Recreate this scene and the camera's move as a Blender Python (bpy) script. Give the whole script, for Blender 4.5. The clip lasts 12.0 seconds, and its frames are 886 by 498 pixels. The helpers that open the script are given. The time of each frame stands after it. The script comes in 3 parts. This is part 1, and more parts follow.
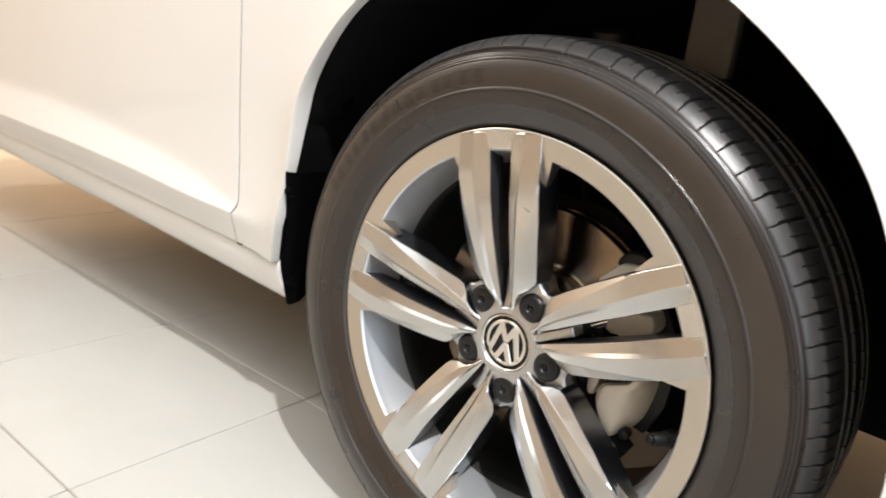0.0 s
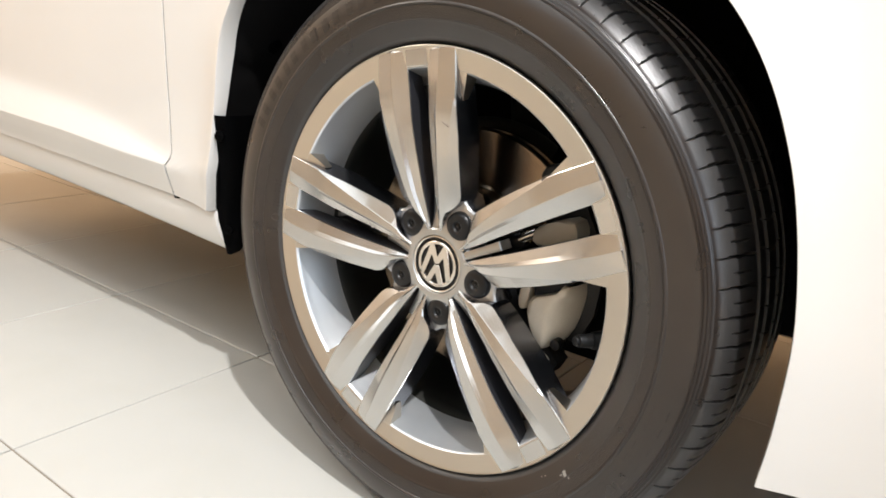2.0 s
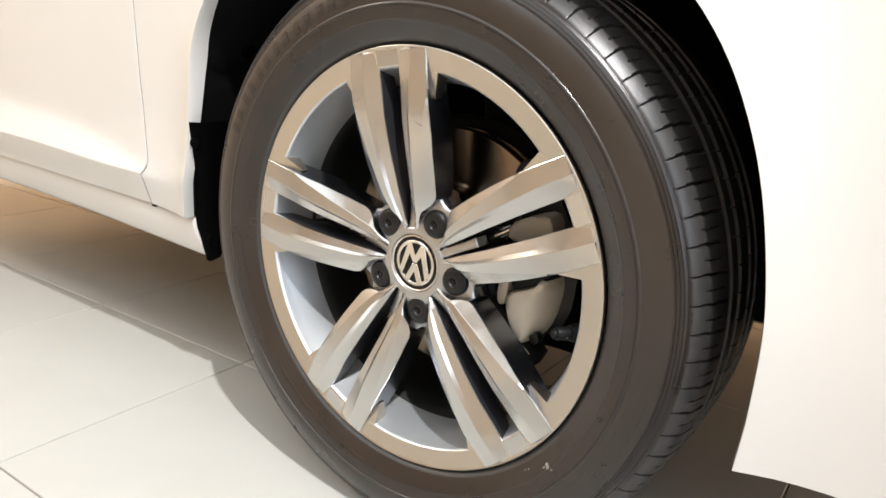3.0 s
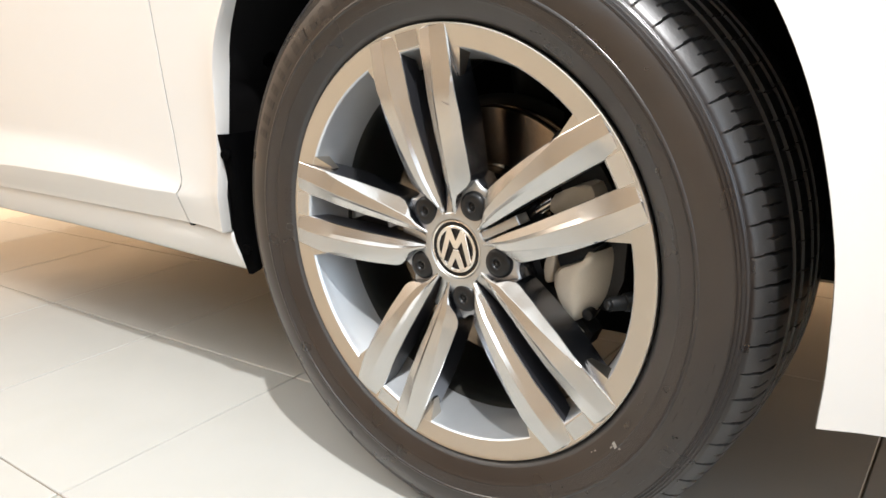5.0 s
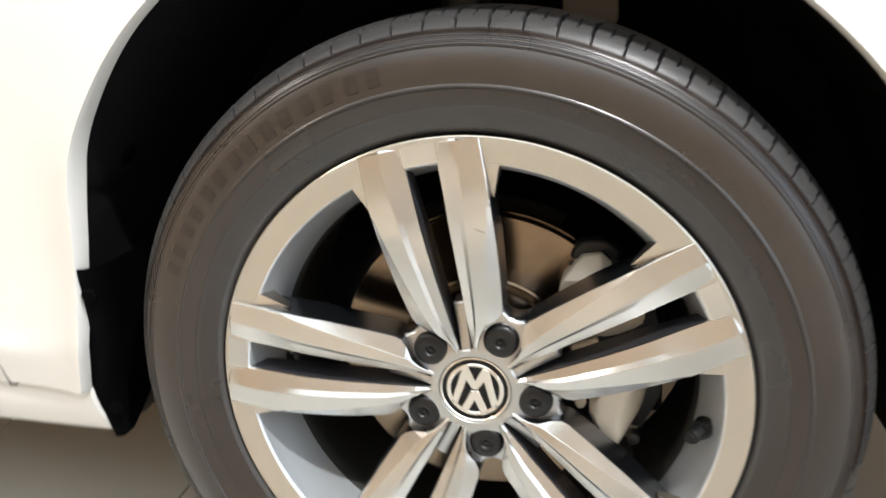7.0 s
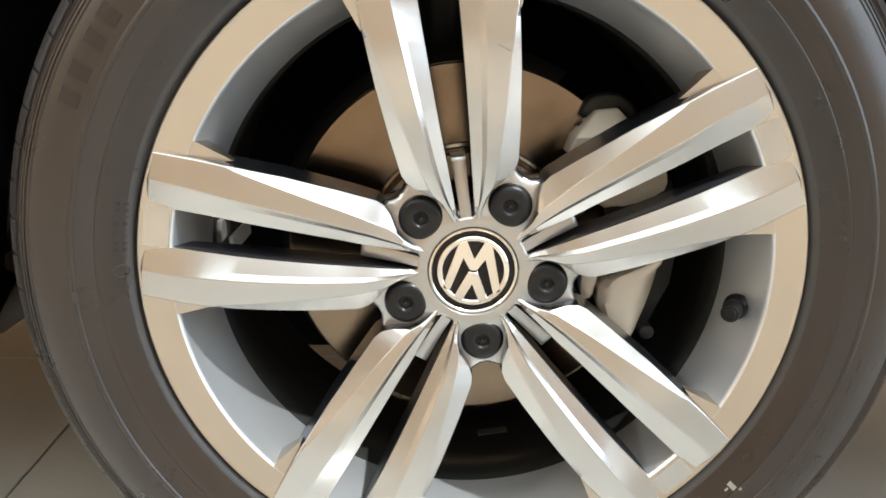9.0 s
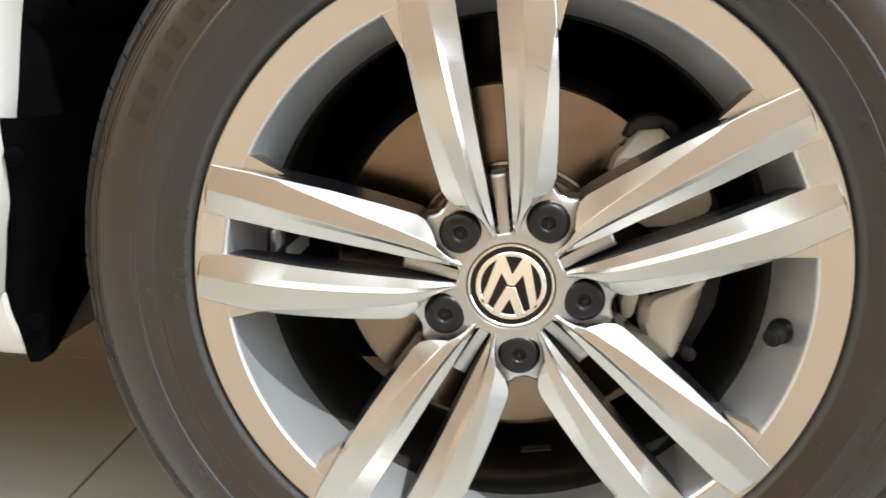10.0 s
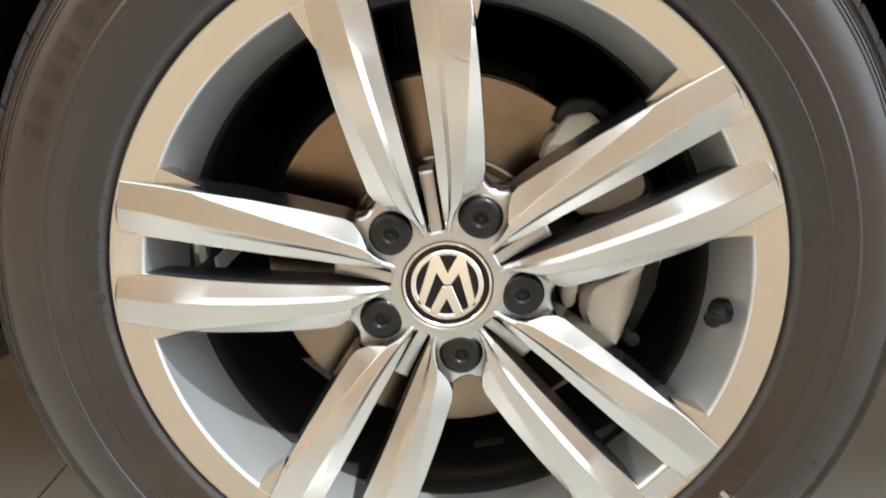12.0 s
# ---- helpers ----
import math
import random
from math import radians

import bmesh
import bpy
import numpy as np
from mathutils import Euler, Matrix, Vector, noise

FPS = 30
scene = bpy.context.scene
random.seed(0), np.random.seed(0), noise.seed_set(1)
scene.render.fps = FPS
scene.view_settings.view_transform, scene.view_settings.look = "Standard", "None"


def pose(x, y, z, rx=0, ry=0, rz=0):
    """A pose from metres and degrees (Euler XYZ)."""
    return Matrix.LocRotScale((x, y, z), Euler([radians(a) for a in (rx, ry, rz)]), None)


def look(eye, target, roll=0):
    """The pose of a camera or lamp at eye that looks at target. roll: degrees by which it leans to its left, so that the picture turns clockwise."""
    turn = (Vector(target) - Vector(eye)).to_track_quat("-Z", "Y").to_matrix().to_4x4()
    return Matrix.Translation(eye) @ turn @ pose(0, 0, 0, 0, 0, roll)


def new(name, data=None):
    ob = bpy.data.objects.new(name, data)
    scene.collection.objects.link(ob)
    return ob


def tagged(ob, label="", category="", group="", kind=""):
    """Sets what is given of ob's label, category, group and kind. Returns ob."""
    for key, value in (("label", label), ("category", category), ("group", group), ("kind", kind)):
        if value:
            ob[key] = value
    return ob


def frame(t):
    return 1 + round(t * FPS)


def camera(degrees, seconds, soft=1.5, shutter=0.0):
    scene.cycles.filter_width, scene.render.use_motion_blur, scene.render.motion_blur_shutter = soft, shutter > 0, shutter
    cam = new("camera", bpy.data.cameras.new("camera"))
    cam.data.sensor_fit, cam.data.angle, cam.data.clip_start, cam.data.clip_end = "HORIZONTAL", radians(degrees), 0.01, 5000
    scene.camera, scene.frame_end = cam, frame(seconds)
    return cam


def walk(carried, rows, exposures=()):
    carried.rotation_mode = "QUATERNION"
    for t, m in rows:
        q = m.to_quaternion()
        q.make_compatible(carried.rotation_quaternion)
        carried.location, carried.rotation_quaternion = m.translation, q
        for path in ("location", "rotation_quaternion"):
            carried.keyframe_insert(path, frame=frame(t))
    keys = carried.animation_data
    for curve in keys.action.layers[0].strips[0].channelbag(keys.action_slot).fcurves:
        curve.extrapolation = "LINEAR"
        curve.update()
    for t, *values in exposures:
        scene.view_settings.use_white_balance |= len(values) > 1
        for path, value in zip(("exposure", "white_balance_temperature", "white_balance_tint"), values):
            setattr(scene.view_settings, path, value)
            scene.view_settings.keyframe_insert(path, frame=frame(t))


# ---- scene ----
cam = camera(61.60, 12.0, soft=1.6, shutter=0.5)
# seconds, place in metres, turn in degrees
ROWS = [
    (0, 0.4128, -0.6457, 0.6415, 74.20, -6.88, 40.41),
    (0.5, 0.4459, -0.6306, 0.6106, 77.54, -5.60, 38.71),
    (1, 0.4576, -0.6396, 0.5832, 77.94, -7.63, 39.20),
    (1.5, 0.4656, -0.6343, 0.5839, 75.39, -6.42, 39.18),
    (2, 0.4730, -0.6227, 0.5772, 73.60, -4.31, 37.84),
    (2.5, 0.4847, -0.6217, 0.5773, 73.62, -3.73, 36.97),
    (4.5, 0.4834, -0.6121, 0.5457, 75.19, 2.55, 36.63),
    (5, 0.4781, -0.6043, 0.5369, 74.98, 3.46, 38.20),
    (5.5, 0.4690, -0.6114, 0.5395, 74.90, 2.46, 32.26),
    (6, 0.4226, -0.5981, 0.5431, 77.35, 6.06, 28.92),
    (6.3, 0.3353, -0.6175, 0.5900, 75.05, 5.11, 28.03),
    (6.5, 0.2839, -0.6124, 0.6283, 70.66, -0.72, 25.94),
    (6.7, 0.2133, -0.6025, 0.6647, 70.57, -0.35, 20.03),
    (8.3, -0.0532, -0.5155, 0.5281, 75.09, 5.92, -0.65),
    (8.5, -0.0472, -0.5108, 0.5051, 73.91, 2.98, -2.88),
    (9, -0.0343, -0.5097, 0.4959, 73.67, -0.70, -1.13),
    (9.5, -0.0167, -0.5152, 0.4956, 74.20, -1.85, 0.76),
    (10, -0.0029, -0.5254, 0.4946, 75.32, -0.63, 5.36),
    (10.5, -0.0037, -0.5251, 0.4928, 76.09, 0.41, 6.11),
    (11, 0.0067, -0.5170, 0.4927, 76.31, 0.83, 4.99),
    (11.5, 0.0097, -0.5034, 0.4977, 76.96, 1.31, 2.32),
    (12, 0.0124, -0.5012, 0.5036, 73.70, 2.32, 0.95),
]
walk(cam, [(t, pose(x, y, z, rx, ry, rz)) for t, x, y, z, rx, ry, rz in ROWS],
     exposures=[(0, -0.15, 6450, 12), (4.5, -0.09, 6350, 11), (6.5, 0.06, 6280, 10), (8.5, 0.09, 6280, 8), (10.5, 0.05, 6340, 8), (12, 0.08, 6320, 8)])

# ---------------------------------------------------------------- light
world = bpy.data.worlds.new("world")
scene.world = world
world.use_nodes = True
world.node_tree.nodes["Background"].inputs[0].default_value = (1.0, 0.95, 0.9, 1)
world.node_tree.nodes["Background"].inputs[1].default_value = 0.05


def area_lamp(name, place, target, size, watts, colour, shape="DISK"):
    data = bpy.data.lights.new(name, "AREA")
    data.shape, data.size, data.energy, data.color = shape, size, watts, colour
    ob = new(name, data)
    ob.matrix_world = look(place, target)
    return ob


KEY = (1.47, -1.15, 3.18)
spot = bpy.data.lights.new("track_spot_lamp", "SPOT")
spot.energy, spot.color, spot.shadow_soft_size = 640, (1.0, 0.985, 0.96), 0.035
spot.spot_size, spot.spot_blend = radians(37), 0.9
new("track_spot_lamp", spot).matrix_world = look(KEY, (-0.5, 0.4, 0.2))
panel = area_lamp("ceiling_panel_lamp", (-0.7, -0.35, 3.18), (-0.7, -0.35, 0), 3.4, 28, (0.74, 0.87, 1.0), "RECTANGLE")
panel.data.size_y = 1.8
side = area_lamp("ceiling_panel_lamp", (1.1, -2.6, 3.18), (1.1, -2.6, 0), 5.8, 86, (0.84, 0.94, 1.0), "RECTANGLE")
side.data.size_y = 2.6
# daylight in the opening of the shop window
window_light = area_lamp("window_light", (4.16, -1.7, 1.62), (0, -1.7, 1.62), 3.1, 100, (0.78, 0.89, 1.0), "RECTANGLE")
window_light.data.size_y = 2.65
# unseen fill lamps added: one to the west, two warm behind the car
for px, py, watts, colour in ((-3.3, -1.6, 66, (1.0, 0.93, 0.84)), (-1.4, 2.4, 300, (1.0, 0.70, 0.42)), (0.7, 2.4, 250, (1.0, 0.70, 0.42))):
    area_lamp("fill_lamp", (px, py, 3.18), (px, py, 0), 0.5, watts, colour)

# ---------------------------------------------------------------- materials
def material(name, colour, rough=0.5, metal=0.0, vary=0.06, scale=20.0, bump=0.0, bump_scale=300.0,
             coat=0.0, stain=0.0, stain_scale=3.0, rough_vary=0.0, stain_colour=None, random_object=0.0, shine=0.5):
    m = bpy.data.materials.new(name)
    m.use_nodes = True
    nodes, links = m.node_tree.nodes, m.node_tree.links
    b = nodes["Principled BSDF"]
    b.inputs["Roughness"].default_value = rough
    b.inputs["Metallic"].default_value = metal
    b.inputs["Specular IOR Level"].default_value = shine
    b.inputs["Coat Weight"].default_value = coat
    b.inputs["Coat Roughness"].default_value = 0.04
    co = nodes.new("ShaderNodeTexCoord")

    def noise_at(s, detail=4.0):
        n = nodes.new("ShaderNodeTexNoise")
        n.inputs["Scale"].default_value, n.inputs["Detail"].default_value = s, detail
        links.new(co.outputs["Object"], n.inputs["Vector"])
        return n

    def mix(a, bcol, fac):
        x = nodes.new("ShaderNodeMix")
        x.data_type = "RGBA"
        if isinstance(a, tuple):
            x.inputs[6].default_value = (*a, 1)
        else:
            links.new(a, x.inputs[6])
        x.inputs[7].default_value = (*bcol, 1)
        links.new(fac, x.inputs[0])
        return x.outputs[2]

    dark = tuple(c * (1 - vary * 2) for c in colour)
    out = mix(colour, dark, noise_at(scale).outputs["Fac"])
    if stain:
        ramp = nodes.new("ShaderNodeMapRange")
        ramp.inputs[1].default_value, ramp.inputs[2].default_value = 0.5, 0.75
        ramp.inputs[4].default_value = stain
        links.new(noise_at(stain_scale, 6.0).outputs["Fac"], ramp.inputs[0])
        out = mix(out, stain_colour or tuple(c * 0.6 for c in colour), ramp.outputs[0])
    if random_object:
        info = nodes.new("ShaderNodeObjectInfo")
        k = nodes.new("ShaderNodeMath")
        k.operation = "MULTIPLY"
        k.inputs[1].default_value = random_object
        links.new(info.outputs["Random"], k.inputs[0])
        out = mix(out, tuple(c * 0.75 for c in colour), k.outputs[0])
    links.new(out, b.inputs["Base Color"])
    if rough_vary:
        r = nodes.new("ShaderNodeMapRange")
        r.inputs[3].default_value, r.inputs[4].default_value = rough - rough_vary, rough + rough_vary
        links.new(noise_at(scale * 0.6, 5.0).outputs["Fac"], r.inputs[0])
        links.new(r.outputs[0], b.inputs["Roughness"])
    if bump:
        bp = nodes.new("ShaderNodeBump")
        bp.inputs["Strength"].default_value, bp.inputs["Distance"].default_value = bump, 0.001
        links.new(noise_at(bump_scale, 3.0).outputs["Fac"], bp.inputs["Height"])
        links.new(bp.outputs[0], b.inputs["Normal"])
    return m


PAINT = material("white_car_paint", (0.70, 0.682, 0.65), 0.35, 0, 0.015, 6, coat=1.0)
SILVER = material("silver_alloy_lacquer", (0.60, 0.595, 0.58), 0.235, 1.0, 0.03, 25)
# darker grey metal for the outer spoke walls and the hub's flanks
SIDEWALL = material("grey_side_metal", (0.24, 0.25, 0.28), 0.26, 1.0, 0.03, 25)
# near-black metal: the slots' dark reflections are put into the colour
SLOTSHADE = material("shaded_slot_metal", (0.055, 0.055, 0.062), 0.34, 0.6, 0.05, 40)
# silver flange with the room's warm tan reflection mixed into its colour
FLANGE = material("tan_reflection_flange", (0.59, 0.54, 0.47), 0.28, 1.0, 0.03, 25)
SATIN = material("satin_hub_lacquer", (0.52, 0.52, 0.51), 0.34, 1.0, 0.03, 25)
BARREL = material("silver_barrel_lacquer", (0.70, 0.73, 0.75), 0.35, 0.74, 0.04, 40, rough_vary=0.04)
RUBBER = material("tyre_rubber", (0.0155, 0.0100, 0.0074), 0.30, 0, 0.16, 38, 0.08, 420, stain=0.8, stain_scale=9, rough_vary=0.10, stain_colour=(0.0225, 0.0160, 0.0125), shine=0.75)
# lighter rubber for the outer band of the sidewall
BANDRUBBER = material("pale_band_rubber", (0.0275, 0.0205, 0.0160), 0.30, 0, 0.16, 38, 0.1, 620, stain=0.8, stain_scale=11, rough_vary=0.10, stain_colour=(0.0180, 0.0128, 0.0098), shine=0.7)
TREAD = material("tread_rubber", (0.040, 0.038, 0.037), 0.36, 0, 0.10, 60, 0.15, 700, rough_vary=0.08, shine=0.65)
VALVE = material("black_valve_rubber", (0.006, 0.006, 0.006), 0.45, 0, 0.1, 120, shine=0.2)
LETTER = material("raised_rubber_marks", (0.0165, 0.0118, 0.0092), 0.38, 0, 0.10, 90, shine=0.6)
CHALK = material("pale_chalk_smear", (0.30, 0.28, 0.25), 0.8, 0, 0.2, 300)
# paler rubber: the sheen on raised ribs is put into the colour
SHEEN = material("sheen_rubber_rib", (0.038, 0.033, 0.029), 0.3, 0, 0.1, 200)
LINER = material("black_arch_plastic", (0.008, 0.0075, 0.0075), 0.8, 0, 0.1, 60, 0.3, 500, shine=0.04)
FLAP = material("black_guard_plastic", (0.0014, 0.0014, 0.0016), 0.6, 0, 0.1, 60, 0.2, 500, shine=0.03)
BLACKCAP = material("black_cover_plastic", (0.009, 0.0085, 0.0085), 0.33, 0, 0.1, 120, 0.1, 600, shine=0.35)
GLOSSBLACK = material("black_cap_enamel", (0.006, 0.005, 0.005), 0.15, 0, 0.05, 50, shine=0.3)
CHROME = material("satin_chrome", (0.86, 0.82, 0.76), 0.16, 1.0, 0.02, 80)
IRON = material("brake_disc_iron", (0.29, 0.225, 0.160), 0.24, 1.0, 0.12, 45, stain=0.6, stain_scale=16, rough_vary=0.06, stain_colour=(0.13, 0.095, 0.07))
iron = IRON.node_tree
iron.nodes["Principled BSDF"].inputs["Anisotropic"].default_value = 0.8
iron.nodes["Principled BSDF"].inputs["Anisotropic Rotation"].default_value = 0.25
turning = iron.nodes.new("ShaderNodeTangent")
turning.direction_type, turning.axis = "RADIAL", "Y"
iron.links.new(turning.outputs[0], iron.nodes["Principled BSDF"].inputs["Tangent"])
rings = iron.nodes.new("ShaderNodeTexWave")
rings.wave_type, rings.rings_direction = "RINGS", "Y"
rings.inputs["Scale"].default_value, rings.inputs["Distortion"].default_value, rings.inputs["Detail Scale"].default_value = 260, 3.0, 0.4
place = iron.nodes.new("ShaderNodeTexCoord")
iron.links.new(place.outputs["Object"], rings.inputs["Vector"])
groove = iron.nodes.new("ShaderNodeBump")
groove.inputs["Strength"].default_value, groove.inputs["Distance"].default_value = 0.12, 0.0002
iron.links.new(rings.outputs["Fac"], groove.inputs["Height"])
iron.links.new(groove.outputs[0], iron.nodes["Principled BSDF"].inputs["Normal"])
CASTING = material("caliper_casting", (0.70, 0.64, 0.53), 0.42, 0.12, 0.08, 60, 0.2, 350)
DARKSTEEL = material("dark_steel", (0.032, 0.031, 0.030), 0.5, 0.6, 0.15, 50, 0.2, 300)
STICKER = material("pale_label_paper", (0.86, 0.83, 0.78), 0.6, 0, 0.04, 90)
TILE = material("cream_floor_tile", (0.53, 0.525, 0.49), 0.24, 0, 0.03, 9, 0.04, 120, stain=0.30, stain_scale=5, rough_vary=0.06, stain_colour=(0.47, 0.455, 0.40), random_object=0.18)
GROUT = material("brown_tile_grout", (0.30, 0.25, 0.19), 0.85, 0, 0.2, 60, 0.3, 300)
PLASTER = material("tan_wall_plaster", (0.52, 0.45, 0.365), 0.8, 0, 0.06, 3, 0.1, 90)
PALEWALL = material("pale_tan_wall_plaster", (0.60, 0.53, 0.45), 0.8, 0, 0.04, 3, 0.1, 90)
# unseen east wall, tinted to give the spokes warm reflections
WARMWALL = material("warm_tint_plaster", (0.56, 0.43, 0.32), 0.8, 0, 0.06, 3, 0.1, 90)
CEIL = material("white_ceiling_board", (0.76, 0.78, 0.79), 0.85, 0, 0.03, 4, 0.1, 80)
# unseen underside, made pale and warm to brighten the floor's shadow
UNDER = material("warm_bounce_underbody", (0.38, 0.30, 0.20), 0.8, 0, 0.15, 12, 0.4, 90)


# ---------------------------------------------------------------- mesh helpers
def link_mesh(name, bm, mat, smooth=40):
    bmesh.ops.recalc_face_normals(bm, faces=bm.faces)
    me = bpy.data.meshes.new(name)
    bm.to_mesh(me)
    bm.free()
    me.materials.append(mat)
    if smooth:
        me.shade_smooth()
        me.set_sharp_from_angle(angle=radians(smooth))
    return new(name, me)


def part(name, bm, mat, parent, label="", smooth=40):
    ob = link_mesh(name, bm, mat, smooth)
    ob.parent = parent
    if label:
        tagged(ob, label)
    return ob


def thing(name, label, category, group="", kind=""):
    return tagged(new(name), label, category, group, kind)


def grid_mesh(bm, rows, closed_u=False, closed_v=False):
    """Quads over a table of places."""
    v = [[bm.verts.new(p) for p in row] for row in rows]
    n, k = len(v), len(v[0])
    for i in range(n if closed_u else n - 1):
        for j in range(k if closed_v else k - 1):
            try:
                bm.faces.new((v[i][j], v[(i + 1) % n][j], v[(i + 1) % n][(j + 1) % k], v[i][(j + 1) % k]))
            except ValueError:
                pass
    return v


def lathe(bm, profile, n=96, hub=(0, 0, 0), start=0.0, end=360.0):
    """Turns a profile of (radius, y) about the axle."""
    full = abs(end - start) >= 359.9
    count = n if full else n + 1
    rows = []
    for i in range(count):
        a = radians(start + (end - start) * i / n)
        rows.append([(hub[0] + r * math.cos(a), hub[1] + y, hub[2] + r * math.sin(a)) for r, y in profile])
    return grid_mesh(bm, rows, closed_u=full)


def box(bm, size, m=None, bevel=0.0, seg=2):
    r = bmesh.ops.create_cube(bm, size=1.0, matrix=(m or Matrix()) @ Matrix.Diagonal((*size, 1)))
    if bevel:
        edges = list({e for v in r["verts"] for e in v.link_edges})
        bmesh.ops.bevel(bm, geom=edges, offset=bevel, segments=seg, affect="EDGES", profile=0.6)


def cyl(bm, radius, depth, m=None, n=24, bevel=0.0, radius2=None):
    r = bmesh.ops.create_cone(bm, cap_ends=True, segments=n, radius1=radius, radius2=radius if radius2 is None else radius2, depth=depth, matrix=m or Matrix())
    if bevel:
        faces = {f for v in r["verts"] for f in v.link_faces if len(f.verts) > 4}
        edges = list({e for f in faces for e in f.edges})
        bmesh.ops.bevel(bm, geom=edges, offset=bevel, segments=2, affect="EDGES", profile=0.5)


def lerp(table, x):
    """Straight-line reading of a table of (x, value)."""
    return float(np.interp(x, [a for a, _ in table], [b for _, b in table]))


def smooth_curve(pts, n):
    """A smooth line through pts, evenly spaced."""
    p = np.array(pts, float)
    p = np.vstack([2 * p[0] - p[1], p, 2 * p[-1] - p[-2]])
    out = []
    for i in range(1, len(p) - 2):
        for s in np.linspace(0, 1, 24, endpoint=False):
            a, b, c, d = p[i - 1], p[i], p[i + 1], p[i + 2]
            out.append(0.5 * (2 * b + (c - a) * s + (2 * a - 5 * b + 4 * c - d) * s * s + (3 * b - a - 3 * c + d) * s ** 3))
    out.append(p[-2])
    out = np.array(out)
    length = np.r_[0, np.cumsum(np.linalg.norm(np.diff(out, axis=0), axis=1))]
    at = np.linspace(0, length[-1], n)
    return [tuple(np.interp(at, length, out[:, k])[i] for k in range(out.shape[1])) for i in range(n)]


HUB = 0.3284
AXLE = Matrix.Translation((0, 0, HUB))
FACE = pose(0, 0, 0, 90, 0, 0)          # local z towards the viewer's side (-y)

# ---------------------------------------------------------------- room
ROOM = (-3.9, 4.1, -4.3, 3.9, 3.2)      # x0, x1, y0, y1, height


def slab(name, x0, x1, y0, y1, z0, z1, mat, kind="structure", label="", category=""):
    bm = bmesh.new()
    box(bm, (x1 - x0, y1 - y0, z1 - z0), Matrix.Translation(((x0 + x1) / 2, (y0 + y1) / 2, (z0 + z1) / 2)))
    return tagged(link_mesh(name, bm, mat, 0), label, category, kind=kind)


x0, x1, y0, y1, top = ROOM
slab("wall_north", x0 - 0.2, x1 + 0.2, y1, y1 + 0.2, -0.2, top, PLASTER, label="plain tan plastered showroom wall", category="wall")
slab("wall_south", x0 - 0.2, x1 + 0.2, y0 - 0.2, y0, -0.2, top, PLASTER, label="plain tan plastered showroom wall", category="wall")
slab("wall_west", x0 - 0.2, x0, y0, y1, -0.2, top, PALEWALL, label="plain pale tan plastered showroom wall", category="wall")
WIN = (-3.3, -0.1, 0.25, 3.0)          # shop window in the east wall: y0, y1, z0, z1
bm = bmesh.new()
for ya, yb, za, zb in ((y0, WIN[0], -0.2, top), (WIN[1], y1, -0.2, top), (WIN[0], WIN[1], -0.2, WIN[2]), (WIN[0], WIN[1], WIN[3], top)):
    box(bm, (0.2, yb - ya, zb - za), Matrix.Translation((x1 + 0.1, (ya + yb) / 2, (za + zb) / 2)))
tagged(link_mesh("wall_east", bm, WARMWALL, 0), "unseen plastered wall tinted warm for reflections, with a wide window opening", "wall", kind="structure")
window = tagged(new("window_1"), "wide shop window with a thin dark frame", "window", kind="structure")
for ya, yb, za, zb in ((WIN[0], WIN[1], WIN[2], WIN[2] + 0.05), (WIN[0], WIN[1], WIN[3] - 0.05, WIN[3]), (WIN[0], WIN[0] + 0.05, WIN[2] + 0.05, WIN[3] - 0.05), (WIN[1] - 0.05, WIN[1], WIN[2] + 0.05, WIN[3] - 0.05), (-1.725, -1.675, WIN[2] + 0.05, WIN[3] - 0.05)):
    bm = bmesh.new()
    box(bm, (0.05, yb - ya, zb - za), Matrix.Translation((x1 + 0.027, (ya + yb) / 2, (za + zb) / 2)), 0.004, 1)
    part("window_frame", bm, DARKSTEEL, window)
slab("ceiling", x0 - 0.2, x1 + 0.2, y0 - 0.2, y1 + 0.2, top, top + 0.2, CEIL, label="plain white showroom ceiling", category="ceiling")
floor = slab("floor", x0, x1, y0, y1, -0.2, -0.003, GROUT, label="cream square floor tiles with thin brown joints", category="floor")

# ---------------------------------------------------------------- car body
car = thing("car", "glossy white car parked on the cream tiled showroom floor", "car")

ARCH = smooth_curve([(0.371, 0.240), (0.3755, 0.300), (0.3735, 0.390), (0.348, 0.503), (0.298, 0.597), (0.209, 0.679), (0.113, 0.732),
                     (0.0, 0.752), (-0.10, 0.743), (-0.19, 0.712), (-0.262, 0.664), (-0.315, 0.608), (-0.352, 0.545), (-0.369, 0.455),
                     (-0.384, 0.375), (-0.406, 0.307)], 97)
PROFILE = [(0.22, 0.012), (0.30, 0.006), (0.335, -0.002), (0.36, -0.008), (0.44, -0.0075), (0.52, -0.010), (0.66, -0.0145), (0.75, -0.0145), (0.85, 0.0), (0.93, 0.02), (0.98, 0.07)]
RIDGE = [(-2.3, 0.384), (-1.0, 0.378), (-0.765, 0.372), (-0.60, 0.3635), (-0.478, 0.3575), (-0.41, 0.3545)]     # lower edge of the crease
BROW = [(-2.3, 0.446), (-1.07, 0.438), (-0.90, 0.428), (-0.76, 0.418), (-0.66, 0.408), (-0.59, 0.397), (-0.52, 0.380), (-0.485, 0.3715), (-0.41, 0.3546)]
GAP = [(-2.3, 0.340), (-1.39, 0.3255), (-1.04, 0.3225), (-0.82, 0.3175), (-0.66, 0.314), (-0.52, 0.3115), (-0.39, 0.307)]     # joint of door and sill
